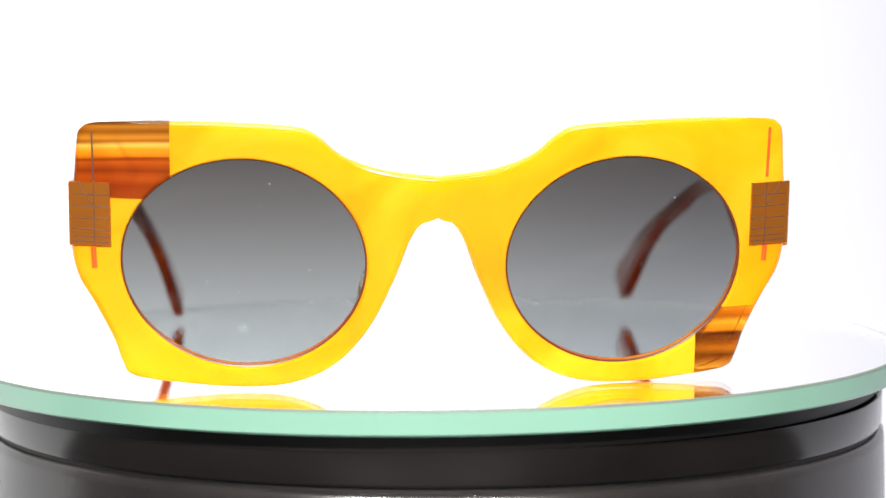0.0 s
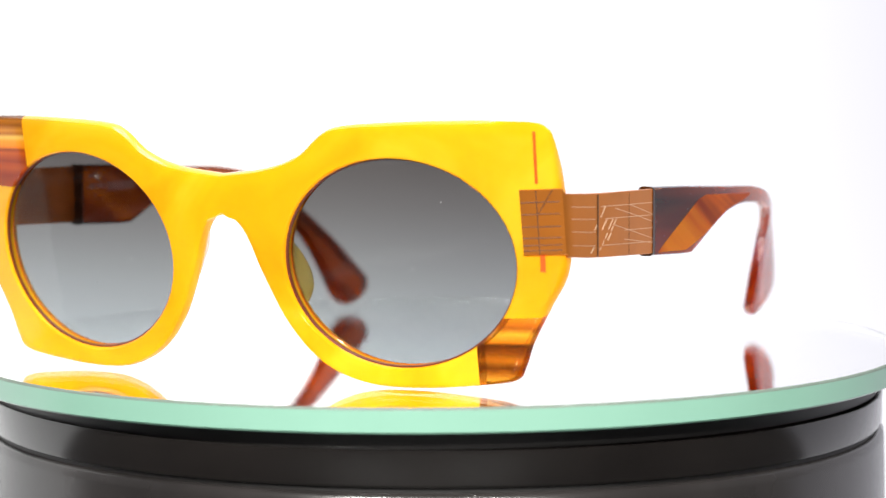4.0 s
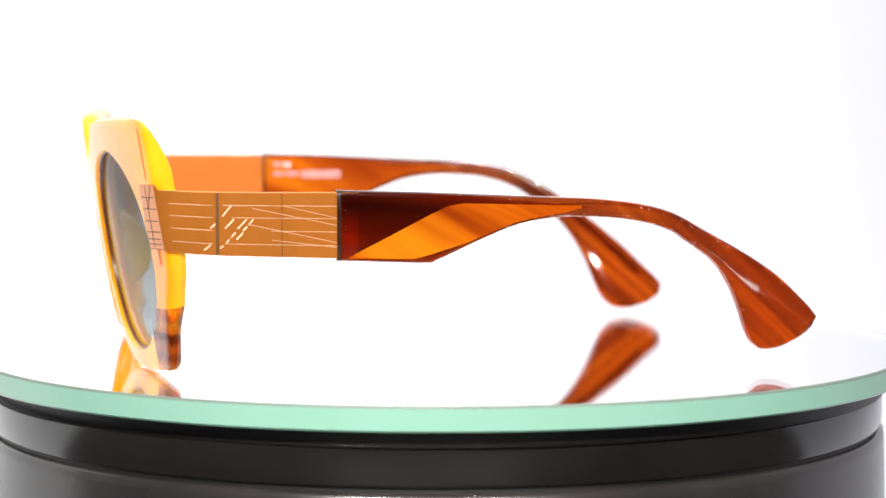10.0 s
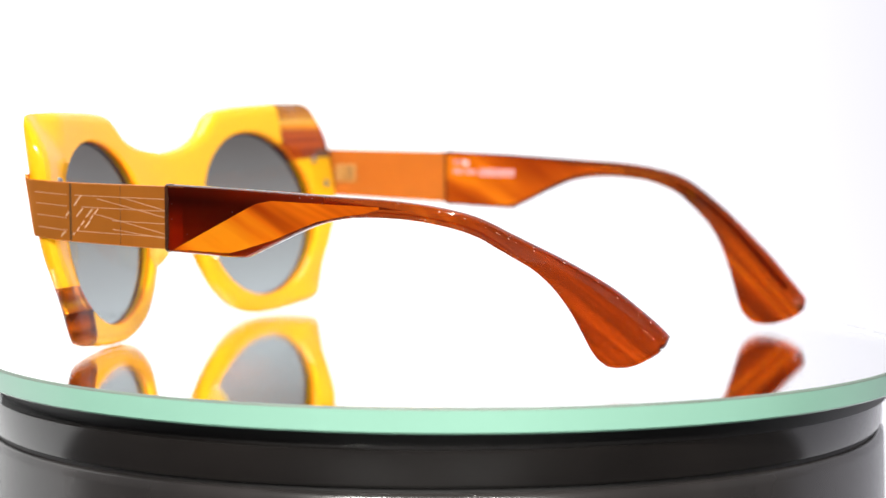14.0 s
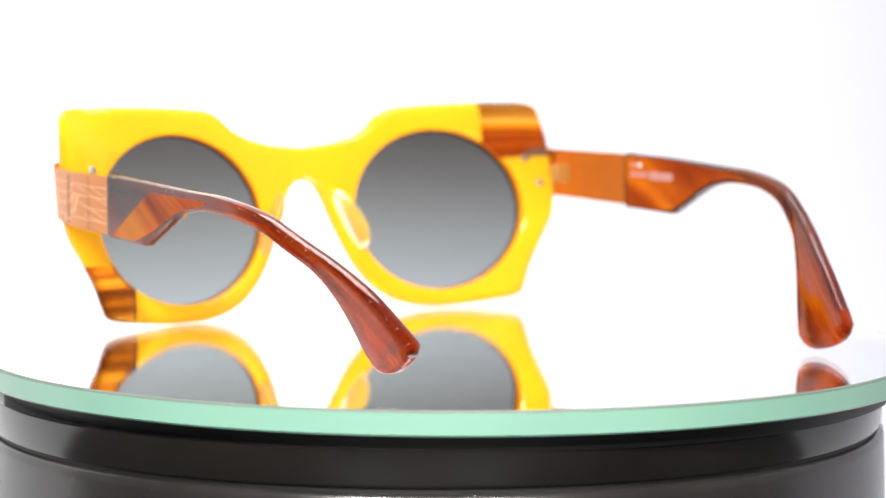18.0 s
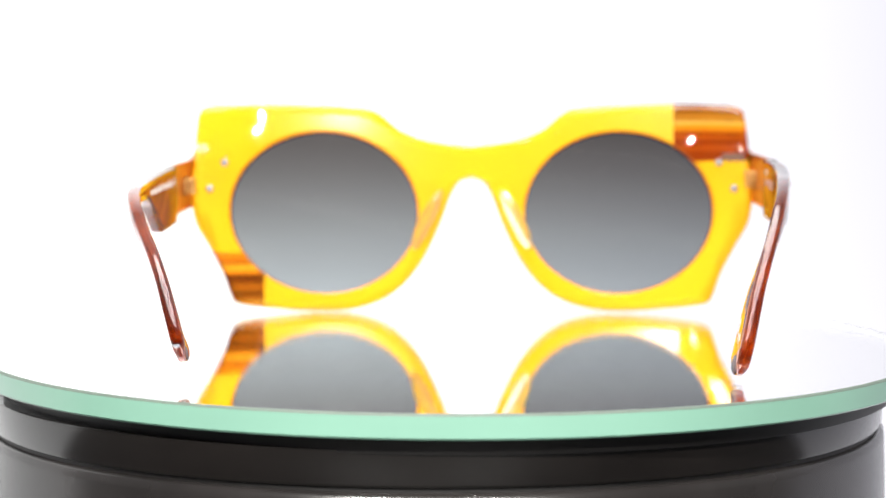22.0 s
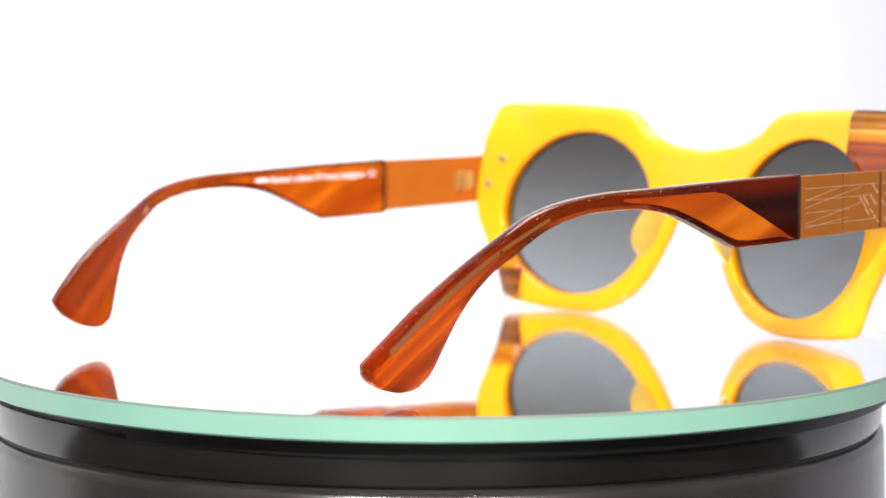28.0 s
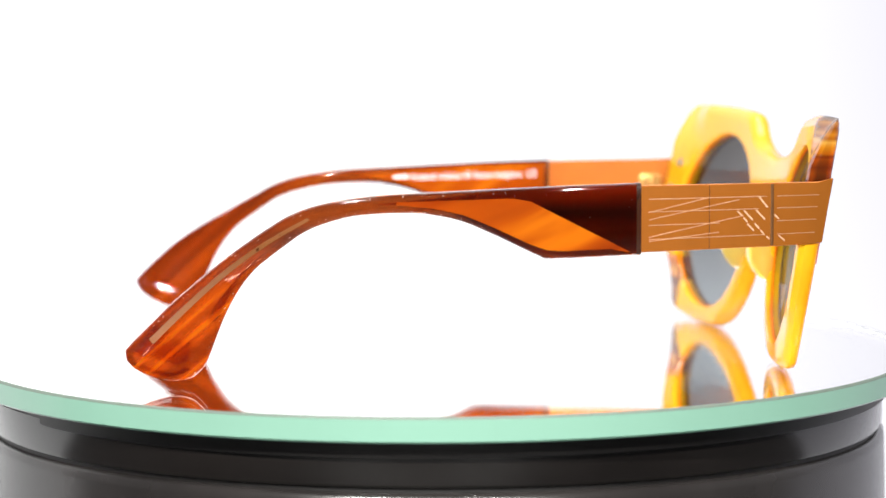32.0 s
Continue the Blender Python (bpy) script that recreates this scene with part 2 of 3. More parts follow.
def mirror_material():
    m, nt, b, out = material("mirror_top")
    b.inputs["Base Color"].default_value = (0.975, 0.985, 0.978, 1)
    b.inputs["Metallic"].default_value, b.inputs["Roughness"].default_value = 1.0, 0.012
    n = node(nt, "ShaderNodeTexNoise", Scale=35.0, Detail=6.0)
    nt.links.new(coords(nt), n.inputs[0])
    r = ramp(nt, [(0.45, (0.004,) * 3), (0.8, (0.03,) * 3)])
    nt.links.new(n.outputs[0], r.inputs[0])
    nt.links.new(r.outputs[0], b.inputs["Roughness"])
    return m


def glass_material():
    """Clear face of the mirror glass: lets light through to the silvering, with a gloss of its own."""
    m, nt, b, out = material("polished_glass")
    nt.nodes.remove(b)
    clear, gloss, mix = nt.nodes.new("ShaderNodeBsdfTransparent"), nt.nodes.new("ShaderNodeBsdfGlossy"), nt.nodes.new("ShaderNodeMixShader")
    gloss.inputs["Color"].default_value = (1, 1, 1, 1)
    gloss.inputs["Roughness"].default_value = 0.003
    nt.links.new(sheen(nt, 0.03, 0.42), mix.inputs[0])
    nt.links.new(clear.outputs[0], mix.inputs[1])
    nt.links.new(gloss.outputs[0], mix.inputs[2])
    nt.links.new(mix.outputs[0], out.inputs[0])
    return m


def lens_material():
    """Grey sun lens, darker towards its top; light passes, gloss follows the angle."""
    m, nt, b, out = material("gradient_lens")
    nt.nodes.remove(b)
    tc = nt.nodes.new("ShaderNodeTexCoord")
    sep = nt.nodes.new("ShaderNodeSeparateXYZ")
    nt.links.new(tc.outputs["Object"], sep.inputs[0])
    mr = nt.nodes.new("ShaderNodeMapRange")
    mr.inputs["From Min"].default_value, mr.inputs["From Max"].default_value = 0.004, 0.047
    nt.links.new(sep.outputs[2], mr.inputs["Value"])
    r = ramp(nt, [(0.0, (0.585, 0.612, 0.625)), (0.35, (0.49, 0.502, 0.508)), (0.75, (0.352, 0.346, 0.345)), (1.0, (0.282, 0.268, 0.264))])
    nt.links.new(mr.outputs[0], r.inputs[0])
    t = nt.nodes.new("ShaderNodeBsdfTransparent")
    nt.links.new(r.outputs[0], t.inputs[0])
    gl = nt.nodes.new("ShaderNodeBsdfGlossy")
    gl.inputs["Roughness"].default_value = 0.006
    mix = nt.nodes.new("ShaderNodeMixShader")
    nt.links.new(sheen(nt, 0.014, 0.4), mix.inputs[0])
    nt.links.new(t.outputs[0], mix.inputs[1])
    nt.links.new(gl.outputs[0], mix.inputs[2])
    # wiped smears and settled dust on the lens
    sm = node(nt, "ShaderNodeTexNoise", Scale=1.0, Detail=4.0, Distortion=0.6)
    nt.links.new(coords(nt, (28, 28, 150), (0, 0.22, 0)), sm.inputs[0])
    sr = ramp(nt, [(0.56, (0.0,) * 3), (0.78, (0.022,) * 3)])
    nt.links.new(sm.outputs[0], sr.inputs[0])
    vo = nt.nodes.new("ShaderNodeTexVoronoi")
    vo.inputs["Scale"].default_value = 260.0
    nt.links.new(coords(nt), vo.inputs["Vector"])
    dots = ramp(nt, [(0.035, (0.3,) * 3), (0.05, (0.0,) * 3)])
    nt.links.new(vo.outputs["Distance"], dots.inputs[0])
    add = nt.nodes.new("ShaderNodeMath")
    add.use_clamp = True
    nt.links.new(sr.outputs[0], add.inputs[0])
    nt.links.new(dots.outputs[0], add.inputs[1])
    haze = nt.nodes.new("ShaderNodeBsdfDiffuse")
    haze.inputs[0].default_value = (0.6, 0.6, 0.6, 1)
    worn = nt.nodes.new("ShaderNodeMixShader")
    nt.links.new(add.outputs[0], worn.inputs[0])
    nt.links.new(mix.outputs[0], worn.inputs[1])
    nt.links.new(haze.outputs[0], worn.inputs[2])
    nt.links.new(worn.outputs[0], out.inputs[0])
    return m


def backdrop_material(name, strength):
    """Backlit white sheet of the light tent; its glow is painted dimmer rightwards."""
    m, nt, b, out = material(name)
    nt.nodes.remove(b)
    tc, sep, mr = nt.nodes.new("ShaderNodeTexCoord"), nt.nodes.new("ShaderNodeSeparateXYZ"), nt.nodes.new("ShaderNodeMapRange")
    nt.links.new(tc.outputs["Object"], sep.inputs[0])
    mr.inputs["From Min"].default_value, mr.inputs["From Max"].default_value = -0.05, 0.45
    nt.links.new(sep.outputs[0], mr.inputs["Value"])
    # fall-off of the light across the sheet, put into the glow's colour
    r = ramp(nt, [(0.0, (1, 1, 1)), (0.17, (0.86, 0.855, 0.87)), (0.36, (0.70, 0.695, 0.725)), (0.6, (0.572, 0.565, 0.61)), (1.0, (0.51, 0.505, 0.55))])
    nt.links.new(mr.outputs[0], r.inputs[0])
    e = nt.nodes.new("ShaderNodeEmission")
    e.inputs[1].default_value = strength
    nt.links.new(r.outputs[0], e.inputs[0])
    nt.links.new(e.outputs[0], out.inputs[0])
    return m


MIRROR, GLASS, LENS = mirror_material(), glass_material(), lens_material()
SHEET, FABRIC = backdrop_material("backlit_sheet", 1.62), backdrop_material("glowing_fabric", 1.4)
GREY_PANEL = plain("grey_unseen_panel", (0.22, 0.22, 0.225), 0.85, 0.0, 0.04, 8.0, 0.05)
CEILING = plain("white_fabric", (0.82, 0.82, 0.82), 0.8, 0.0, 0.02, 8.0, 0.05)


# ---- mesh helpers ----
def mesh_of(name, bm, mat, smooth=True):
    bmesh.ops.recalc_face_normals(bm, faces=bm.faces)
    me = bpy.data.meshes.new(name)
    bm.to_mesh(me)
    bm.free()
    me.materials.append(mat)
    if smooth:
        me.polygons.foreach_set("use_smooth", [True] * len(me.polygons))
        me.set_sharp_from_angle(angle=radians(38))
    return me


def part(name, bm, mat, parent, label="", smooth=True):
    ob = new(name, mesh_of(name, bm, mat, smooth))
    ob.parent = parent
    return tagged(ob, label)


def smooth_line(pts, n):
    """Catmull-Rom line through pts, n steps a span."""
    p = [Vector(q) for q in pts]
    p = [2 * p[0] - p[1]] + p + [2 * p[-1] - p[-2]]
    out = []
    for i in range(1, len(p) - 2):
        a, b, c, d = p[i - 1:i + 3]
        for k in range(n):
            t = k / n
            out.append(0.5 * ((2 * b) + (c - a) * t + (2 * a - 5 * b + 4 * c - d) * t * t + (3 * b - a - 3 * c + d) * t ** 3))
    out.append(p[-2])
    return out


def loft(bm, rings, caps=True):
    """Closed rings of equal length joined into one skin."""
    vs = [[bm.verts.new(q) for q in ring] for ring in rings]
    k = len(vs[0])
    for a, b in zip(vs, vs[1:]):
        for i in range(k):
            bm.faces.new((a[i], a[(i + 1) % k], b[(i + 1) % k], b[i]))
    if caps:
        bm.faces.new(vs[0][::-1])
        bm.faces.new(vs[-1])
    return vs


def lathe(profile, n=160):
    """Solid of revolution about z from (radius, z) pairs, closed at the axis where the radius is 0."""
    bm = bmesh.new()
    rows = []
    for r, z in profile:
        if r == 0:
            rows.append([bm.verts.new((0, 0, z))])
        else:
            rows.append([bm.verts.new((r * math.cos(6.2831853 * i / n), r * math.sin(6.2831853 * i / n), z)) for i in range(n)])
    for a, b in zip(rows, rows[1:]):
        for i in range(n):
            j = (i + 1) % n
            if len(a) == 1:
                bm.faces.new((a[0], b[i], b[j]))
            elif len(b) == 1:
                bm.faces.new((a[i], b[0], a[j]))
            else:
                bm.faces.new((a[i], b[i], b[j], a[j]))
    return bm


def bar(bm, a, b, normal, wide, thick):
    """A flat bar from a to b lying on a face with that normal."""
    a, b, n = Vector(a), Vector(b), Vector(normal).normalized()
    s = (b - a).cross(n).normalized() * wide / 2
    q = n * thick
    low, high = [a - s, a + s, b + s, b - s], [a - s * .7 + q, a + s * .7 + q, b + s * .7 + q, b - s * .7 + q]
    v = [bm.verts.new(x) for x in low + high]
    for f in ((3, 2, 1, 0), (4, 5, 6, 7), (0, 1, 5, 4), (1, 2, 6, 5), (2, 3, 7, 6), (3, 0, 4, 7)):
        bm.faces.new([v[i] for i in f])


def box(bm, lo, hi, bevel=0.0):
    v = [bm.verts.new((x, y, z)) for x in (lo[0], hi[0]) for y in (lo[1], hi[1]) for z in (lo[2], hi[2])]
    fs = [bm.faces.new([v[i] for i in f]) for f in ((0, 1, 3, 2), (4, 6, 7, 5), (0, 4, 5, 1), (2, 3, 7, 6), (0, 2, 6, 4), (1, 5, 7, 3))]
    if bevel:
        es = list({e for f in fs for e in f.edges})
        bmesh.ops.bevel(bm, geom=es, offset=bevel, segments=2, affect="EDGES", profile=0.6)


MM = 0.001

# ---- the light tent ----
def tent():
    bm = bmesh.new()
    rows = []
    for y, z in [(-0.02, -0.075)] + [(0.45 + 0.35 * math.sin(a), 0.275 - 0.35 * math.cos(a)) for a in [i * 0.19635 for i in range(9)]] + [(0.8, 1.3)]:
        rows.append([bm.verts.new((x, y, z)) for x in (-0.9, -0.45, 0, 0.45, 0.9)])
    for a, b in zip(rows, rows[1:]):
        for i in range(4):
            bm.faces.new((a[i], a[i + 1], b[i + 1], b[i]))
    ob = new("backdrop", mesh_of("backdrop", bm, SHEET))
    tagged(ob, "seamless white backlit sweep behind the turntable, light fall-off painted in", "backdrop", kind="structure")
    # side walls out of view; an added glow stands in for lamplight on them
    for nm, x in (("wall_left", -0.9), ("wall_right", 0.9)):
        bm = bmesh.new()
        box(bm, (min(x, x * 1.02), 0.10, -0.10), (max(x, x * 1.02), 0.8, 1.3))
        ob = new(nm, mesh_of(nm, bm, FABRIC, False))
        tagged(ob, "white fabric side of the light tent, out of view, given a glow", "wall", kind="structure")
        # panel added out of view: gives base and tips something grey to reflect
        bm = bmesh.new()
        box(bm, (min(x, x * 1.02), -0.42, -0.10), (max(x, x * 1.02), 0.097, 1.3))
        tagged(new(nm + "_front", mesh_of(nm + "_front", bm, GREY_PANEL, False)), "grey panel out of view, added to shape the reflections", "wall", kind="structure")
    bm = bmesh.new()
    box(bm, (-0.9, -0.42, 1.30), (0.9, 0.8, 1.31))
    tagged(new("ceiling", mesh_of("ceiling", bm, CEILING, False)), "white fabric top of the light tent", "ceiling", kind="structure")
    bm = bmesh.new()
    box(bm, (-1.2, -1.3, -0.10), (1.2, 0.9, -0.08))
    tagged(new("ground", mesh_of("ground", bm, TABLE, False)), "dark table top under the light tent", "table top", kind="structure")


tent()

# ---- turntable ----
def turntable():
    base = tagged(new("turntable_base"), "glossy black plastic turntable base on a dark table", "turntable")
    base.matrix_world = pose(-0.0011, 0, -0.08, 0, -0.25, 0)
    z = 0.08
    part("upper_ring", lathe([(0, z - .0088), (.1037, z - .0088), (.1038, z - .0089), (.1038, z - .0155),
                              (.1034, z - .0162), (.1025, z - .0164), (0, z - .0164)], 200), BLACK, base)
    part("groove", lathe([(0, z - .0160), (.1026, z - .0160), (.1026, z - .0176), (0, z - .0176)], 160), BLACK_MATT, base)
    part("lower_ring", lathe([(0, z - .0172), (.1028, z - .0172), (.1036, z - .0173), (.1042, z - .0179), (.1044, z - .0195), (.1060, .004), (.1050, 0), (0, 0)], 200), BLACK_LIFTED, base)
    disc = tagged(new("mirror_disc"), "round mirror glass disc with a mint green edge on the turntable", "mirror")
    part("platter", lathe([(0, -.0090), (.1030, -.0090), (.1031, -.0088), (.1031, -.0053), (0, -.0053)], 160), BLACK_MATT, disc)
    part("glass_edge", lathe([(.1081, -.0048), (.1081, -.0052), (.1084, -.0052), (.10886, -.0048), (.10886, -.00056), (.1082, -.00052)], 256), MINT, disc)
    part("bevel", lathe([(.1082, -.0006), (.10884, -.00055), (.10878, -.00030), (.1085, -.00005), (.1082, -.00004)], 256), BEVEL, disc, "thin ground bevel")
    part("silvering", lathe([(0, -.0040), (.1070, -.0040), (.1081, -.0012), (.1081, -.0001), (.1070, -.0006), (0, -.0006)], 256), MIRROR, disc, "bright silvering under the glass", False)
    bm = lathe([(.1083, 0), (0, 0)], 256)
    glass = part("glass_face", bm, GLASS, disc, "clear polished glass face")
    if glass.data.polygons[0].normal.z < 0:
        glass.data.flip_normals()
    return disc


DISC = turntable()

# ---- sunglasses ----
TILT = radians(9.5)
LENS_C, LENS_R = (38.85, -15.4), (24.75, 21.65)
HALF = [(0, 2.7), (11.0, 4.1), (18.9, 6.9), (24.2, 11.1), (29.2, 12.8), (44, 13.4), (61, 13.2), (68.5, 12.8), (71.2, 11.5), (72.2, 8.5), (73.2, -4), (73.6, -12.5),
        (72.4, -19), (69, -25), (65.4, -32), (63.6, -37), (61.6, -39.7), (54.5, -40.8), (40, -41.5), (29, -40.4), (20.2, -36.2), (13.4, -28.5), (8.4, -18.3),
        (5.4, -10.4), (3.0, -6.8), (0, -5.7)]


def face(u, v, w):
    """Frame coordinates in mm (across, up the face, behind the face) to the glasses' own space."""
    w = w - 7.9 + (0.0020 if u > 0 else 0.0017) * u * u
    return Vector((u * MM, (-v * math.sin(TILT) + w * math.cos(TILT) - 0.0128 * u) * MM, (41.2 + v * math.cos(TILT) + w * math.sin(TILT)) * MM))


def thick(u, v):
    """Depth of the front: fuller at the end pieces, thinning to their top and bottom."""
    e = min(1, max(0, (abs(u) - 55) / 12))
    e = e * e * (3 - 2 * e)
    if v > 2:
        d = 5.0 - 4.2 * min(1, (v - 2) / 11.5) ** 1.25
    else:
        d = 5.0 - 0.6 * min(1, (2 - v) / 27) - 2.6 * min(1, max(0, (-26 - v) / 13))
    return 4.4 + (d - 4.4) * e


def half_ring(bm, sg):
    """One half of the frame front: a rim round the lens opening, out to the outline."""
    line = [(q.x, q.y) for q in smooth_line([(u, v, 0) for u, v in HALF], 6)]
    edge = 4
    seam = [(0, -4.2 + 5.4 * i / edge) for i in range(1, edge)]
    pts = [(max(0, u), v, 0) for u, v in line]
    pts[0], pts[-1] = (0, 2.7, 2), (0, -5.7, 2)
    pts += [(u, v, 1) for u, v in seam]
    # cross-section: share of the way from the opening to the outline, depth in mm, inset at the two edges in mm
    rows = []
    for u, v, flat in pts:
        a = math.atan2((v - LENS_C[1]) / LENS_R[1], (u - LENS_C[0]) / LENS_R[0])
        iu, iv = LENS_C[0] + LENS_R[0] * math.cos(a), LENS_C[1] + LENS_R[1] * math.sin(a)
        d = math.hypot(u - iu, v - iv)
        row = []
        for back in (0, 1):
            sec = []
            for k in range(9):
                if k < 3:
                    inset, depth = ((0, 1.0), (0.12, 0.3), (0.45, 0.0))[k]
                    s = inset / d
                elif k < 6:
                    s, depth = (k - 2) * 0.25, 0.0
                    s = min(max(s, 0.5 / d), 1 - (2.7 if back else 1.3) / d)
                else:
                    inset, depth = ((1.2, 0.0), (0.4, 0.3), (0.0, 1.2))[k - 6]
                    s = 1 - inset / d
                    if flat == 1:
                        s, depth = 1.0, 0.0
                if back and k > 5 and flat != 1:
                    s = 1 - ((2.6, 0.9, 0.0)[k - 6]) / d
                    depth = (0.0, 0.6, 2.0)[k - 6]
                    depth *= min(1, thick(u, v) / 5.0)
                sec.append((s, thick(iu + (u - iu) * s, iv + (v - iv) * s) - depth if back else min(depth, 0.3 * thick(u, v))))
            row += sec if not back else sec[::-1]
        made = []
        for k, (s, w) in enumerate(row):
            pu, pv = iu + (u - iu) * s, iv + (v - iv) * s
            if flat == 2 and 6 <= k <= 11:
                pu, pv = 0, v - 0.45 * (1 - s) * d * (1 if v > 0 else -1)
            made.append(bm.verts.new(face(sg * pu, pv, w)))
        rows.append(made)
    k = len(rows[0])
    n = len(rows)
    for i in range(n):
        a, b = rows[i], rows[(i + 1) % n]
        fl = pts[i][2] and pts[(i + 1) % n][2]
        for j in range(k):
            if fl and 6 <= j <= 10:
                continue
            bm.faces.new((a[j], a[(j + 1) % k], b[(j + 1) % k], b[j]))


def cut(bm, point, normal):
    bmesh.ops.bisect_plane(bm, geom=bm.verts[:] + bm.edges[:] + bm.faces[:], dist=1e-7, plane_co=point, plane_no=normal)


def taken(bm, keep, closed=False):
    """A copy of bm with only the faces whose middle passes the test, its cuts closed if asked."""
    b = bm.copy()
    bmesh.ops.delete(b, geom=[f for f in b.faces if not keep(f.calc_center_median())], context="FACES")
    if closed:
        made = bmesh.ops.holes_fill(b, edges=[e for e in b.edges if e.is_boundary], sides=0)["faces"]
        bmesh.ops.triangulate(b, faces=made)
    return b


def sunglasses():
    g = tagged(new("sunglasses"), "chunky yellow acetate sunglasses with brown horn corners and bronze temples", "sunglasses")
    # front, with its two horn corners let in
    bm = bmesh.new()
    half_ring(bm, 1)
    half_ring(bm, -1)
    bmesh.ops.remove_doubles(bm, verts=bm.verts, dist=2e-5)
    up = (face(0, 1, 0) - face(0, 0, 0)).normalized()
    cut(bm, face(-53.4, 0, 0), (1, 0, 0))
    cut(bm, face(-64, -2.5, 0), up)
    cut(bm, face(54.5, 0, 0), (1, 0, 0))
    cut(bm, face(64, -26.5, 0), up)
    o1, o2 = face(-64, -2.5, 0).dot(up), face(64, -26.5, 0).dot(up)
    is_ul = lambda c: c.x < -0.0534 and c.dot(up) > o1
    is_lr = lambda c: c.x > 0.0545 and c.dot(up) < o2
    front = part("frame_front", taken(bm, lambda c: not is_ul(c) and not is_lr(c)), LAMINATE, g, "glossy translucent yellow acetate front")
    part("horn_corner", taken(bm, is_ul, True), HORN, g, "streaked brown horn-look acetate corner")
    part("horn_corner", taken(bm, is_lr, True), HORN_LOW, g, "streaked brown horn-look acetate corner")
    bm.free()
    for sg in (-1, 1):
        # lens
        bm = bmesh.new()
        rings = []
        for w in (1.4, 3.0):
            for sh in ((0.0001, 0.35, 0.7, 1.012) if w < 2 else (1.012, 0.7, 0.35, 0.0001)):
                rings.append([face(sg * LENS_C[0] + LENS_R[0] * sh * math.cos(a), LENS_C[1] + LENS_R[1] * sh * math.sin(a), w - 1.0 * (1 - sh * sh))
                              for a in [6.2831853 * i / 96 for i in range(96)]])
        loft(bm, rings)
        ln = part("lens", bm, LENS, g, "grey gradient sun lens, darker at the top")
        ln.visible_shadow = False
        bm = bmesh.new()
        rows = []
        for a in [6.2831853 * i / 96 for i in range(96)]:
            rows.append([bm.verts.new(face(sg * LENS_C[0] + (LENS_R[0] + o) * math.cos(a), LENS_C[1] + (LENS_R[1] + o) * math.sin(a), w))
                         for o, w in ((0.15, 0.75), (-0.28, 0.95), (-0.32, 1.5), (0.15, 1.6))])
        for a, b in zip(rows, rows[1:] + rows[:1]):
            for i in range(4):
                bm.faces.new((a[i], a[(i + 1) % 4], b[(i + 1) % 4], b[i]))
        part("lens_bevel", bm, RIM_LINE, ln, "thin red-brown bevel round the lens")
        # band laid over the yellow wall; its orange paints the glow inside the acetate
        bm = bmesh.new()
        rows = []
        for a in [6.2831853 * i / 96 for i in range(96)]:
            u, v = sg * LENS_C[0] + LENS_R[0] * math.cos(a), LENS_C[1] + LENS_R[1] * math.sin(a)
            back = thick(abs(u), v) - 0.9
            rows.append([bm.verts.new(face(sg * LENS_C[0] + (LENS_R[0] + o) * math.cos(a), LENS_C[1] + (LENS_R[1] + o) * math.sin(a), w))
                         for o, w in ((0.2, 2.6), (-0.10, 2.8), (-0.08, max(3.0, back)), (0.2, max(3.2, back)))])
        for a, b in zip(rows, rows[1:] + rows[:1]):
            for i in range(4):
                bm.faces.new((a[i], a[(i + 1) % 4], b[(i + 1) % 4], b[i]))
        part("lens_wall_glow", bm, WALL_GLOW, ln, "deep orange band on the wall behind the lens, for light inside the acetate")
        # nose pad
        bm = bmesh.new()
        bmesh.ops.create_uvsphere(bm, u_segments=40, v_segments=24, radius=1)
        for q in bm.verts:
            x, y, z = (math.copysign(abs(c) ** 0.82, c) for c in q.co)
            back = max(0.0, y)
            q.co = face(sg * (11.6 + 1.7 * x - 3.7 * z + 1.2 * back * back), -17.2 + (8.6 - 1.6 * back) * z + 0.5 * x, 3.2 + (6.8 * y if y > 0 else 0.8 * y))
        part("nose_pad", bm, PAD, g, "clear pale yellow acetate nose pad")
        # slot above and below the badge
        for v0, v1 in ((11.0, 0.6), (-12.8, -17.2)):
            bm = bmesh.new()
            bar(bm, face(sg * 69.0, v0, 0), face(sg * 68.8, v1, 0), (0, -1, 0), (0.0007 if sg > 0 else 0.0004) if v0 > 0 else 0.0013, 0.00012)
            part("slot", bm, SLOT if (sg > 0 or v0 < 0) else ENGRAVED_DARK, front)
        for u, v in ((65.0, -2.9), (68.8, -9.9)):
            c = face(sg * u, v, thick(u, v) + 0.1)
            bm = lathe([(0, -.0002), (.0010, -.0002), (.0010, .00015), (.0008, .0004), (0.0004, .0005), (0.0003, .0002), (0, .0002)], 20)
            bmesh.ops.transform(bm, matrix=Matrix.Translation(c) @ pose(0, 0, 0, -90 + 9.5), verts=bm.verts)
            part("screw", bm, SCREW, g, "small polished steel screw")
        if sg < 0:
            bm = bmesh.new()
            bar(bm, face(-65.8, -1.6, thick(66, -1.6) + 0.02), face(-71.6, -1.6, thick(71, -1.6) + 0.02), (0, 1, 0.16), 0.0022, 0.00005)
            part("rivet_plate", bm, ENGRAVED_DARK, g, "dark plate sunk behind the screw")
        temple(g, sg)
    return g


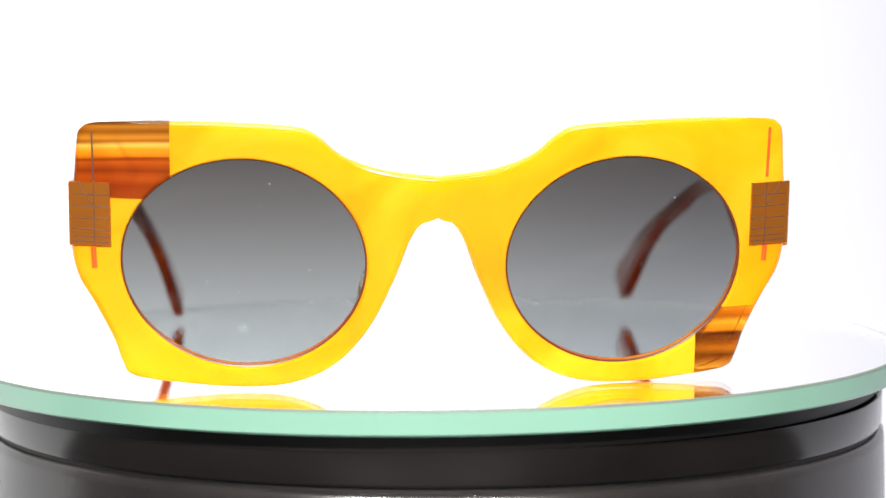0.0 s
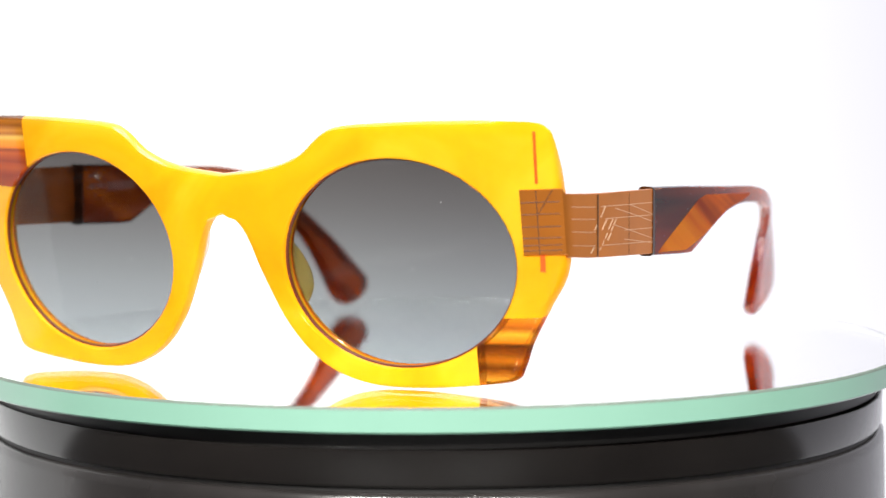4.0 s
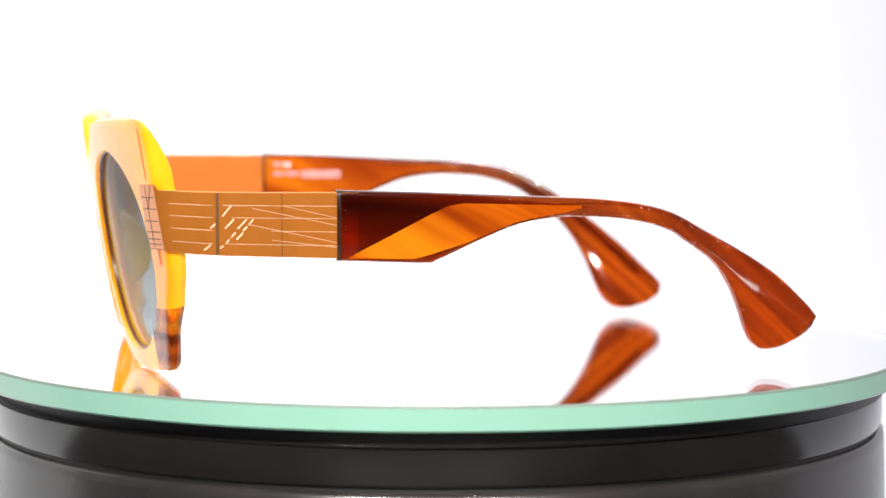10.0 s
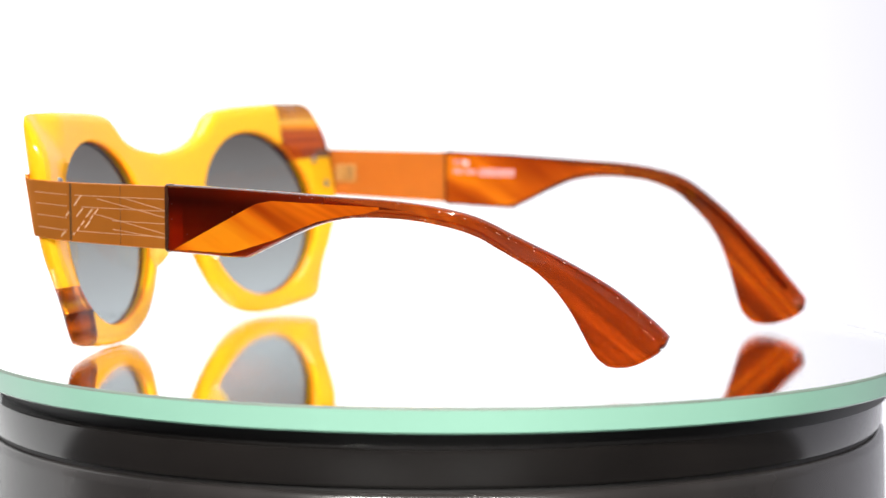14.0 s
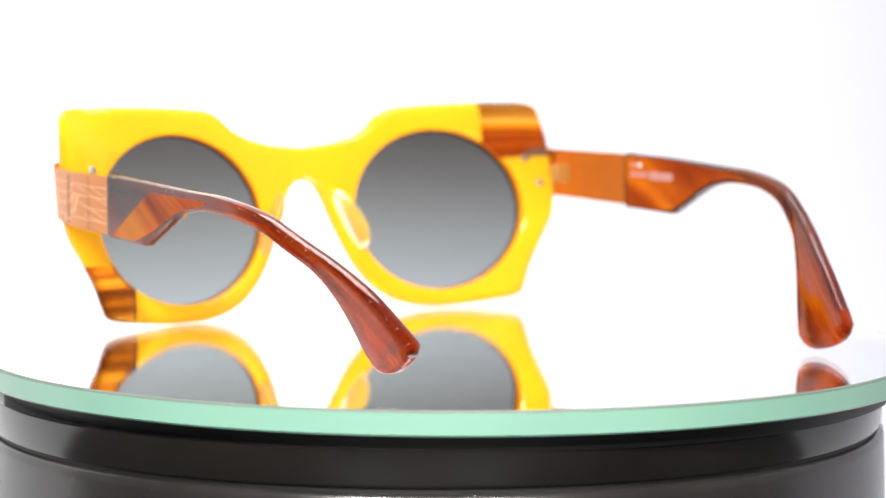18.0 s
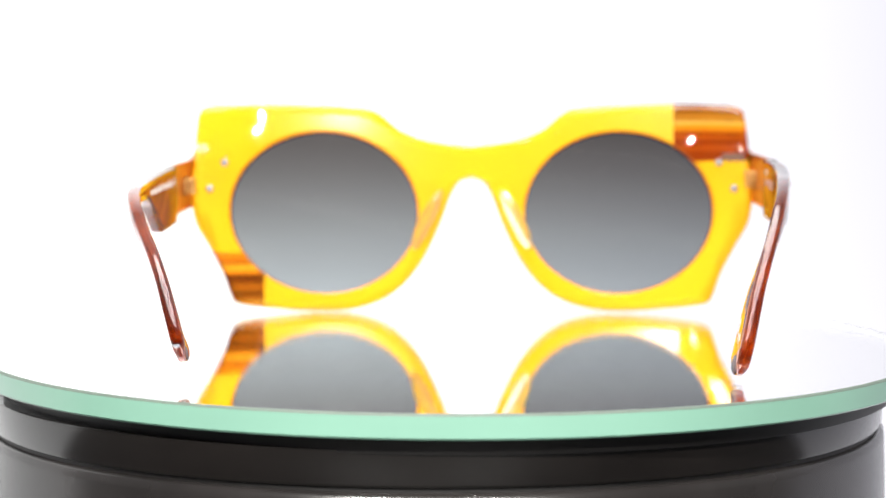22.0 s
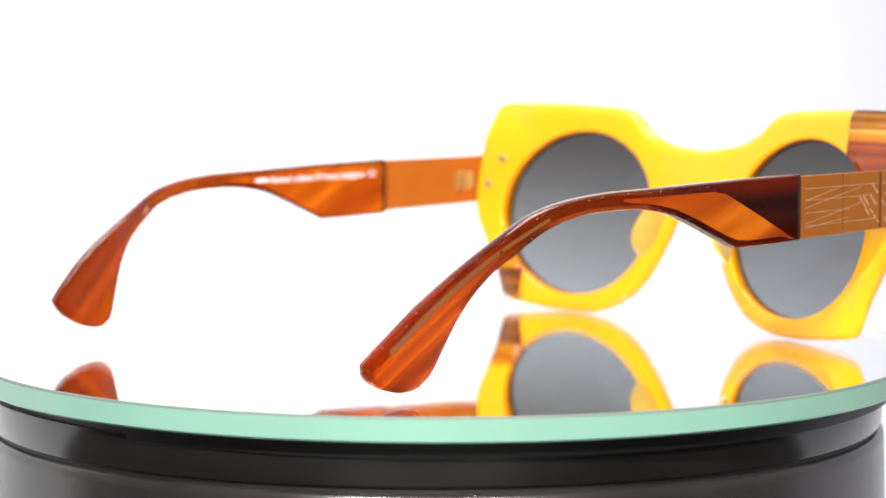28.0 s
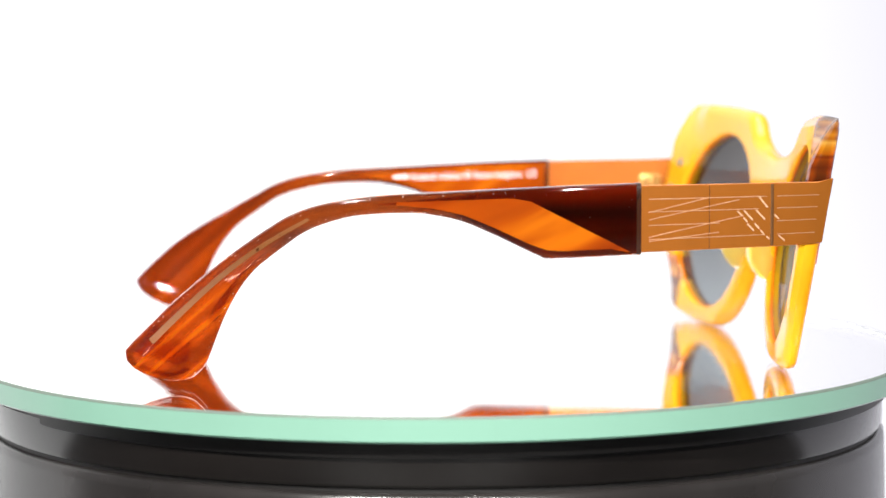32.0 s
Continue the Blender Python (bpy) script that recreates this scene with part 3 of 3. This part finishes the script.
# engraving on the arm: (from, height share) to (to, height share); distances in mm behind the front
RULES = [(0.8, .21, 10.8, .21), (0.8, .40, 10.8, .40), (0.8, .60, 10.8, .60), (0.8, .81, 10.8, .81), (13.2, .21, 40, .21), (15, .40, 40, .40), (24, .60, 40, .60), (14, .81, 40, .81)]
SLANTS = [(19.5, .25, 40, .52), (26.5, .21, 40, .41), (18.5, .50, 40, .78), (24, .74, 40, .84)]
NOTCHES = [(13.0, .38, 15.0, .21), (13.6, .57, 15.6, .42), (16.4, .57, 18.4, .42), (18.9, .50, 19.9, .42), (10.4, .57, 11.4, .50), (14.9, .71, 15.9, .63), (17.6, .60, 18.5, .53),
           (16.1, .74, 17.6, .63), (13.7, .81, 14.5, .74), (12.5, .88, 13.2, .84), (8.9, .92, 10.4, .83)]


def ribbon(points, normal, wide, thick, slope=0.0):
    """A thin raised line through points on a face; slope lifts the side away from the front into a burr."""
    bm, n = bmesh.new(), Vector(normal).normalized()
    rings = []
    for i, p in enumerate(points):
        d = (points[min(i + 1, len(points) - 1)] - points[max(i - 1, 0)]).cross(n).normalized() * wide / 2
        back = 1 if d.y > 0 else -1
        near, far = thick, thick + slope * wide
        low, high = (near, far) if back > 0 else (far, near)
        k = 0.8 if slope else 0.5
        rings.append([p - d, p - d * k + n * low, p + d * k + n * high, p + d])
    loft(bm, rings)
    return bm


def arm_point(sg, b, f, out=0.0):
    """A point on the arm's outer face: b mm behind the front, share f down its height."""
    zt, zb = 41.5 - 0.5 * b / 42, 28.9 - 1.5 * b / 42
    s = min(1, max(0, b / 12))
    drop = -1.15 - 0.45 * s if sg > 0 else 0
    return Vector((sg * (temple_side(sg, b) - 0.55 + out) * MM, (b + 2.2 * f * (1 - s)) * MM, (zt + (zb - zt) * f + drop) * MM))


def bronze_arm(g, sg):
    """Bronze arm: from the badge on the front round the corner and back into the tip, with its engraving and hinge."""
    bm = bmesh.new()
    cols = []
    low = 1.15 if sg > 0 else 0.0
    for u in (65.5, 67.4, 69.4, 71.6, 73.6):
        c0, c1 = face(sg * u, 0.7 - low, -0.15), face(sg * u, -12.6 - low, -0.15)
        cols.append((c0, c1, Vector((sg * (0.25 if u < 73 else 0.8), -1, 0.16)).normalized()))
    for b in ((2.6, 5.5, 10, 16, 22, 28, 34, 43) if sg > 0 else (4.6, 7, 10, 16, 22, 28, 34, 43)):
        cols.append((arm_point(sg, b, 0), arm_point(sg, b, 1), Vector((sg, 0, 0))))
    rings = []
    for c0, c1, n in cols:
        o, w = n * 0.0004, (c1 - c0).normalized() * 0.00012
        rings.append([c0 + w + o, c0.lerp(c1, 0.5) + o, c1 - w + o, c1 + o * 0.5, c1 - o * 0.5, c1 - w - o, c0.lerp(c1, 0.5) - o, c0 + w - o, c0 - o * 0.5, c0 + o * 0.5])
    loft(bm, rings)
    arm = part("bronze_arm", bm, BRONZE, g, "flat engraved bronze temple arm wrapped round the corner")
    for name, lines, wide in (("engraved_rule", RULES, 0.00016), ("engraved_slant", SLANTS, 0.00016), ("notch", NOTCHES, 0.00034)):
        for b0, f0, b1, f1 in lines:
            pts = [arm_point(sg, 3.6 + 0.906 * (b0 + (b1 - b0) * k / 6), f0 + (f1 - f0) * k / 6, 0.405) for k in range(7)]
            part(name, ribbon(pts, (sg, 0, 0), wide, 0.00005, 0.1 if name == "notch" else 0.0), ENGRAVED if name == "notch" else ENGRAVED_LINE, arm)
    for b, wide in ((14.4, 0.0007), (27.4, 0.00016)):
        part("cross_groove", ribbon([arm_point(sg, b, 0.02 + 0.16 * k, 0.40) for k in range(7)], (sg, 0, 0), wide, 0.00005), BRONZE_DARK, arm)
    # badge on the front
    for f in (0.19, 0.37, 0.56, 0.73, 0.84, 0.92):
        bm = bmesh.new()
        bar(bm, face(sg * 65.6, 0.7 - low - 13.3 * f, -0.52), face(sg * 68.9, 0.7 - low - 13.3 * f, -0.52), (0, -1, 0.16), 0.00022, 0.00008)
        bar(bm, face(sg * 68.9, 0.7 - low - 13.3 * f, -0.52), face(sg * 73.1, 0.7 - low - 13.3 * f, -0.52), (sg * 0.5, -1, 0.16), 0.00022, 0.00008)
        bmesh.ops.remove_doubles(bm, verts=bm.verts, dist=0.00006)
        part("badge_rule", bm, ENGRAVED_DARK, arm)
    for a, b in (((68.8, 0.6), (68.7, -12.5)), ((72.0, 0.6), (69.0, -4.2))):
        bm = bmesh.new()
        bar(bm, face(sg * a[0], a[1] - low, -0.53), face(sg * b[0], b[1] - low, -0.53), (0, -1, 0.16), 0.00022, 0.00008)
        part("badge_rule", bm, ENGRAVED_DARK, arm)
    # inner skin of the arm
    bm = bmesh.new()
    rows = [(bm.verts.new(arm_point(sg, b, 0.02, -0.43)), bm.verts.new(arm_point(sg, b, 0.98, -0.43))) for b in (8.2, 12, 20, 28, 36, 42.4)]
    for a, b in zip(rows, rows[1:]):
        bm.faces.new((a[0], a[1], b[1], b[0]))
    part("inner_face", bm, BRONZE_IN, arm, "copper-brown inner face")
    # hinge: a leaf with two dark gaps and three knuckles
    c = arm_point(sg, 11.5, 0.50)
    bm = bmesh.new()
    box(bm, (c.x - 0.0011 if sg > 0 else c.x + 0.0004, c.y - 0.0030, c.z - 0.0024), (c.x - 0.0004 if sg > 0 else c.x + 0.0011, c.y + 0.0026, c.z + 0.0024), 0.0002)
    hinge = part("hinge", bm, GOLD, g, "small bronze hinge leaf with three knuckles")
    for k in range(3):
        bm = lathe([(0, -.00062), (.0009, -.00062), (.0010, -.0005), (.0010, .0005), (.0009, .00062), (0, .00062)], 20)
        bmesh.ops.transform(bm, matrix=Matrix.Translation((c.x - sg * 0.0018, c.y - 0.0022, c.z + (k - 1) * 0.0015)), verts=bm.verts)
        part("knuckle", bm, GOLD, hinge)
    for k in (-1, 1):
        bm = bmesh.new()
        y0, z0 = c.y + 0.0002, c.z + k * 0.0009
        bar(bm, (c.x - sg * 0.00108, y0, z0), (c.x - sg * 0.00108, y0 + 0.0014, z0), (-sg, 0, 0), 0.0007, 0.00006)
        part("hinge_gap", bm, ENGRAVED_DARK, hinge)


# top and bottom edge of the temple tip, front to back: (behind the front, height) in mm
TOP = [(41.5, 41.4), (57, 40.9), (61.5, 40.7), (68, 40.4), (74, 40.1), (82, 39.7), (91, 39.3), (96.5, 38.8), (102, 38.0), (107.5, 36.7), (112, 34.9), (115.6, 32.8), (119, 30.6),
       (124.7, 26.6), (130.5, 22.0), (136.3, 17.0), (141, 12.3), (144.6, 8.7), (146.4, 6.6)]
LOW = [(41.5, 27.0), (59.0, 26.3), (61.8, 26.8), (66.5, 29.0), (72, 31.6), (78, 34.0), (85, 35.3), (92, 35.4), (99, 34.8), (105.5, 33.4), (110, 31.7), (113, 29.8), (116, 27.7),
       (120, 24.4), (123.4, 20.2), (126.2, 15.2), (128.3, 10.2), (130, 5.8), (131.3, 3.4)]


def temple_point(sg, b, z):
    """Bend of the two temples: the one on the wearer's left sits a little lower and is opened at the ear."""
    if sg > 0:
        s, e = min(1, max(0, (b - 60) / 50)), min(1, max(0, (b - 112) / 34))
        return b - 2.8 * (1 - s), z - 1.6 + 5.2 * e * e * (3 - 2 * e)
    return b - 1.0 * min(1, max(0, (b - 112) / 20)), z


SIDE_L = [(-10, 73.5), (0, 74.0), (20, 75.0), (45, 75.3), (62, 74.8), (80, 72.8), (98, 70.2), (110, 67.9), (120, 64.5), (132, 58.8), (146, 52.4), (160, 46)]
SIDE_R = [(-10, 73), (0, 74.0), (20, 76.4), (45, 77.4), (62, 78.3), (80, 78.8), (98, 78.4), (110, 76.2), (121, 72.0), (134, 66.3), (148, 59.2), (160, 53)]


def temple_side(sg, b):
    """How far out the temple's outer face stands, in mm."""
    k = SIDE_L if sg < 0 else SIDE_R
    i = max(1, min(len(k) - 3, sum(1 for q in k if q[0] <= b) - 1))
    (x0, y0), (x1, y1), (x2, y2), (x3, y3) = k[i - 1:i + 3]
    t, h = (b - x1) / (x2 - x1), x2 - x1
    m1, m2 = (y2 - y0) / (x2 - x0) * h, (y3 - y1) / (x3 - x1) * h
    return (2 * t ** 3 - 3 * t * t + 1) * y1 + (t ** 3 - 2 * t * t + t) * m1 + (3 * t * t - 2 * t ** 3) * y2 + (t ** 3 - t * t) * m2


def words(text, start, end, normal, size, parent):
    """Raised print: the built-in font turned into a mesh that fills the line from start to end on a face."""
    cu = bpy.data.curves.new("print", "FONT")
    cu.body, cu.size, cu.extrude, cu.resolution_u = text, size, 0.00003, 2
    cu.offset = 0.00004
    ob = bpy.data.objects.new("print", cu)
    scene.collection.objects.link(ob)
    bpy.context.view_layer.update()
    me = bpy.data.meshes.new_from_object(ob.evaluated_get(bpy.context.evaluated_depsgraph_get()))
    bpy.data.objects.remove(ob)
    wide = max(q.co.x for q in me.vertices)
    x, n = (end - start).normalized(), Vector(normal).normalized()
    m = Matrix((x, n.cross(x), n)).transposed().to_4x4()
    me.transform(Matrix.Translation(start) @ m @ Matrix.Diagonal(((end - start).length / wide, 1, 1, 1)))
    me.materials.clear()
    me.materials.append(PRINT)
    made = new("printed_words", me)
    made.parent = parent
    return tagged(made, "small white printed words")


def temple(g, sg):
    # acetate tip
    bm = bmesh.new()
    deep = lambda b: 0 if sg > 0 else min(1, max(0, (b - 100) / 14))
    top, low = smooth_line([(b, z, 0) for b, z in TOP], 3), smooth_line([(b - 1.1 * deep(b), z - 0.55 * deep(b), 0) for b, z in LOW], 3)
    ends = []
    for a0, a1 in (((145.6, 4.7), (133.2, 1.5)), ((144.2, 3.2), (135.0, 0.85)), ((142.4, 2.1), (137.2, 0.65)), ((140.6, 1.35), (139.0, 0.85))):
        k = deep(140)
        ends.append((Vector((a0[0] + 0.5 * k, a0[1] - 0.3 * k, 0)), Vector((a1[0] - 0.9 * k, a1[1] - 0.55 * k, 0))))
    pairs = list(zip(top, low)) + ends
    mids = [(p + q) / 2 for p, q in pairs]

    def side(b0, z0):
        """The paddle at the ear stays flat across its width: one distance outwards for each of its sections."""
        here = Vector((b0, z0, 0))
        if b0 < 104:
            return temple_side(sg, temple_point(sg, b0, z0)[0])
        near = []
        for (p, q), m in zip(pairs, mids):
            t = min(1, max(0, (here - p).dot(q - p) / (q - p).length_squared))
            near.append(((here - p.lerp(q, t)).length + 1e-5, m.x))
        near.sort()
        bm_ = sum(x / d for d, x in near[:2]) / sum(1 / d for d, x in near[:2])
        b, bm_ = temple_point(sg, b0, z0)[0], temple_point(sg, bm_, z0)[0]
        return temple_side(sg, b + (bm_ - b) * min(1, max(0, (b0 - 104) / 16)))

    rings = []
    for i, (p, q) in enumerate(pairs):
        f = i / len(pairs)
        th = 3.4 if f < 0.16 else 3.4 - 0.5 * min(1, (f - 0.16) / 0.3)
        if i >= len(pairs) - 4:
            th *= (0.92, 0.78, 0.6, 0.4)[i - len(pairs) + 4]
        rd = min(0.85, th * 0.33, (p - q).length * 0.3)
        ring = []
        h = (p - q).length
        for s, o in ((0, rd), (rd * .3 / h, rd * .3), (rd / h, 0), (0.33, 0), (0.67, 0), (1 - rd / h, 0), (1 - rd * .3 / h, rd * .3), (1, rd),
                     (1, th - rd), (1 - rd * .3 / h, th - rd * .3), (1 - rd / h, th), (0.67, th), (0.33, th), (rd / h, th), (rd * .3 / h, th - rd * .3), (0, th - rd)):
            w = p.lerp(q, min(max(s, 0), 1))
            b, z = temple_point(sg, w.x, w.y)
            ring.append(Vector((sg * (side(w.x, w.y) - o - (2.9 - th) * 0.5 * (i >= len(pairs) - 4)) * MM, b * MM, z * MM)))
        rings.append(ring)
    loft(bm, rings)
    # added ring whose dark colour stands in for refraction shade at the end
    shade_ring = bmesh.new()
    loft(shade_ring, [[q + Vector((0, -0.00012 + 0.00095 * k, 0)) + (q - sum(rings[0], Vector()) / 16).normalized() * 0.00007 for q in rings[0]] for k in (0, 0.5, 1)])
    tip = part("temple_tip", bm, TORT if sg > 0 else TORT_DARK, g, "dark tortoise-brown acetate temple tip with an amber inlay")

    part("shade_ring", shade_ring, END_SHADE, tip, "dark ring added for the refraction shade at the acetate end")

    def at(b, z, out=0.0):
        x = side(b, z)
        b, z = temple_point(sg, b, z)
        return Vector((sg * (x + out) * MM, b * MM, z * MM))

    def edge_at(line, b):
        j = max(i for i in range(len(line) - 1) if line[i][0] <= b)
        return line[j][1] + (line[j + 1][1] - line[j][1]) * (b - line[j][0]) / (line[j + 1][0] - line[j][0])

    # amber inlay: a slanting field on the outer face, and a deeper one that fills the inner face
    for inner in (0, 1):
        bm = bmesh.new()
        k = 14
        rows = []
        for i in range(k + 1):
            f = i / k
            hi = Vector((43.6 + 46.9 * f, 27.6 + min(11.0, 24.0 * f) - 1.6 * max(0, f - 0.45)))
            lo = Vector((44.0 + 46.5 * f, 27.25 + max(0, (f - 0.30)) * 15.0 - max(0, (f - 0.75)) * 2))
            if inner:
                hi = Vector((41.9 + 52.0 * f, edge_at(TOP, 41.9 + 52.0 * f) - 0.75))
                lo = Vector((41.9 + 52.0 * f, 0))
            lo.y = max(lo.y, edge_at(LOW, lo.x) + (1.5 if sg < 0 and not inner else 0.75))
            if inner and f > 0.5:
                mid, w = (hi.y + lo.y) / 2, 1 - ((f - 0.5) / 0.5) ** 1.5
                hi.y, lo.y = mid + (hi.y - mid) * w, mid + (lo.y - mid) * w
            if lo.y > hi.y - 0.15:
                lo.y = hi.y - 0.15
            o = 0.06 if not inner else -3.4 - 0.04
            rows.append((bm.verts.new(at(hi.x, hi.y, o)), bm.verts.new(at(hi.x * .5 + lo.x * .5, (hi.y + lo.y) / 2, o)), bm.verts.new(at(lo.x, lo.y, o))))
        for a, b in zip(rows, rows[1:]):
            bm.faces.new((a[0], a[1], b[1], b[0]))
            bm.faces.new((a[1], a[2], b[2], b[1]))
        part("amber_inlay", bm, AMBER_DEEP if inner or sg < 0 else AMBER, tip, "translucent red-amber inner layer" if inner else "translucent amber inlay")
    # gold core strip that shows through one tip
    if sg < 0:
        bm = bmesh.new()
        rows = []
        for k in range(15):
            f = k / 14
            c = Vector((141.0, 8.6)).lerp(Vector((108.0, 34.3)), f)
            c.y += 2.4 * math.sin(3.1416 * f)
            h = 0.70 - 0.36 * f
            rows.append([at(c.x - 0.6 * h, c.y - 0.8 * h, o) for o in (-0.03, 0.02)] + [at(c.x + 0.6 * h, c.y + 0.8 * h, o) for o in (0.02, -0.03)])
        loft(bm, rows)
        part("core_wire", bm, GOLD_WIRE, tip, "gold core strip inside the tip")
    # scuffs along the polished edges
    rng = random.Random(40 + sg)
    bm = bmesh.new()
    for i in range(8, len(rings) - 5):
        for j in (1, 2, 5, 6):
            if rng.random() < (0.5 if j < 3 else 0.34):
                a, b = rings[i][j], rings[i + 1][j]
                f, d = rng.random(), rng.uniform(0.02, 0.14)
                c0, c1 = a.lerp(b, f), a.lerp(b, min(1, f + d))
                n = (a - (rings[i][3] + rings[i][12]) / 2).normalized()
                if (c1 - c0).length > 4e-5:
                    bar(bm, c0, c1, n, rng.uniform(0.00007, 0.00015), 0.00004)
    part("edge_scuffs", bm, NICK, tip, "pale scuffs along the edges", False)
    bm = lathe([(0, -.0004), (.0011, -.0004), (.0011, .0001), (0.0008, .0004), (0, .0005)], 24)
    c = at(144.9, 4.6, -1.3)
    bmesh.ops.transform(bm, matrix=Matrix.Translation(c) @ pose(0, 0, 0, -125), verts=bm.verts)
    part("end_pin", bm, STEEL, tip, "round steel pin in the tip's end")

    bronze_arm(g, sg)
    if sg > 0:
        line = lambda b: 37.0 + 0.85 * (81 - b) / 36.5
        for text, b0, b1 in (("limited edition", 76.5, 63.8), ("\u00a9", 63.2, 61.6), ("frame", 60.9, 56.1), ("belgium", 55.4, 48.4), ("CE", 47.2, 44.6)):
            words(text, at(b0, line(b0) - 0.8, -3.47), at(b1, line(b1) - 0.8, -3.47), (-1, 0, 0), 0.0023, tip)
        for b0, b1 in ((81.0, 77.2),):
            bm = bmesh.new()
            bar(bm, at(b0, line(b0), -3.40), at(b1, line(b1), -3.44), (-1, 0, 0), 0.0010, 0.00006)
            part("print_bar", bm, PRINT, tip)
    else:
        words("by", at(46.8, 37.9, -3.47), at(48.6, 37.9, -3.47), (1, 0, 0), 0.0020, tip)
        for b0, b1, z, w in ((43.9, 46.3, 38.5, 0.0010), (43.9, 46.5, 36.0, 0.0012), (47.2, 50.5, 36.0, 0.0012), (51.3, 61.8, 35.8, 0.0021)):
            bm = bmesh.new()
            bar(bm, at(b0, z, -3.46), at(b1, z, -3.46), (1, 0, 0), w, 0.00005)
            part("print_bar", bm, PRINT_WORN, tip)
    return tip


GLASSES = sunglasses()


def motions():
    put = pose(-0.0012, -0.0740, 0, 0, 0, 5.296)
    axis = pose(-0.0001, -0.0010, -0.00032, 0.0, -0.45, 0)
    lean = pose(-0.0019, 0.0002, 0, -0.14, -0.374, 0)
    turns = [(t * 0.5, pose(0, 0, 0, 0, 0, -TURN * t * 0.5)) for t in range(65)]
    slant = pose(0, 0, 0, 0, -0.40, 0)
    walk(GLASSES, [(t, slant @ m @ put) for t, m in turns])
    walk(DISC, [(t, axis @ m @ lean) for t, m in turns])


motions()
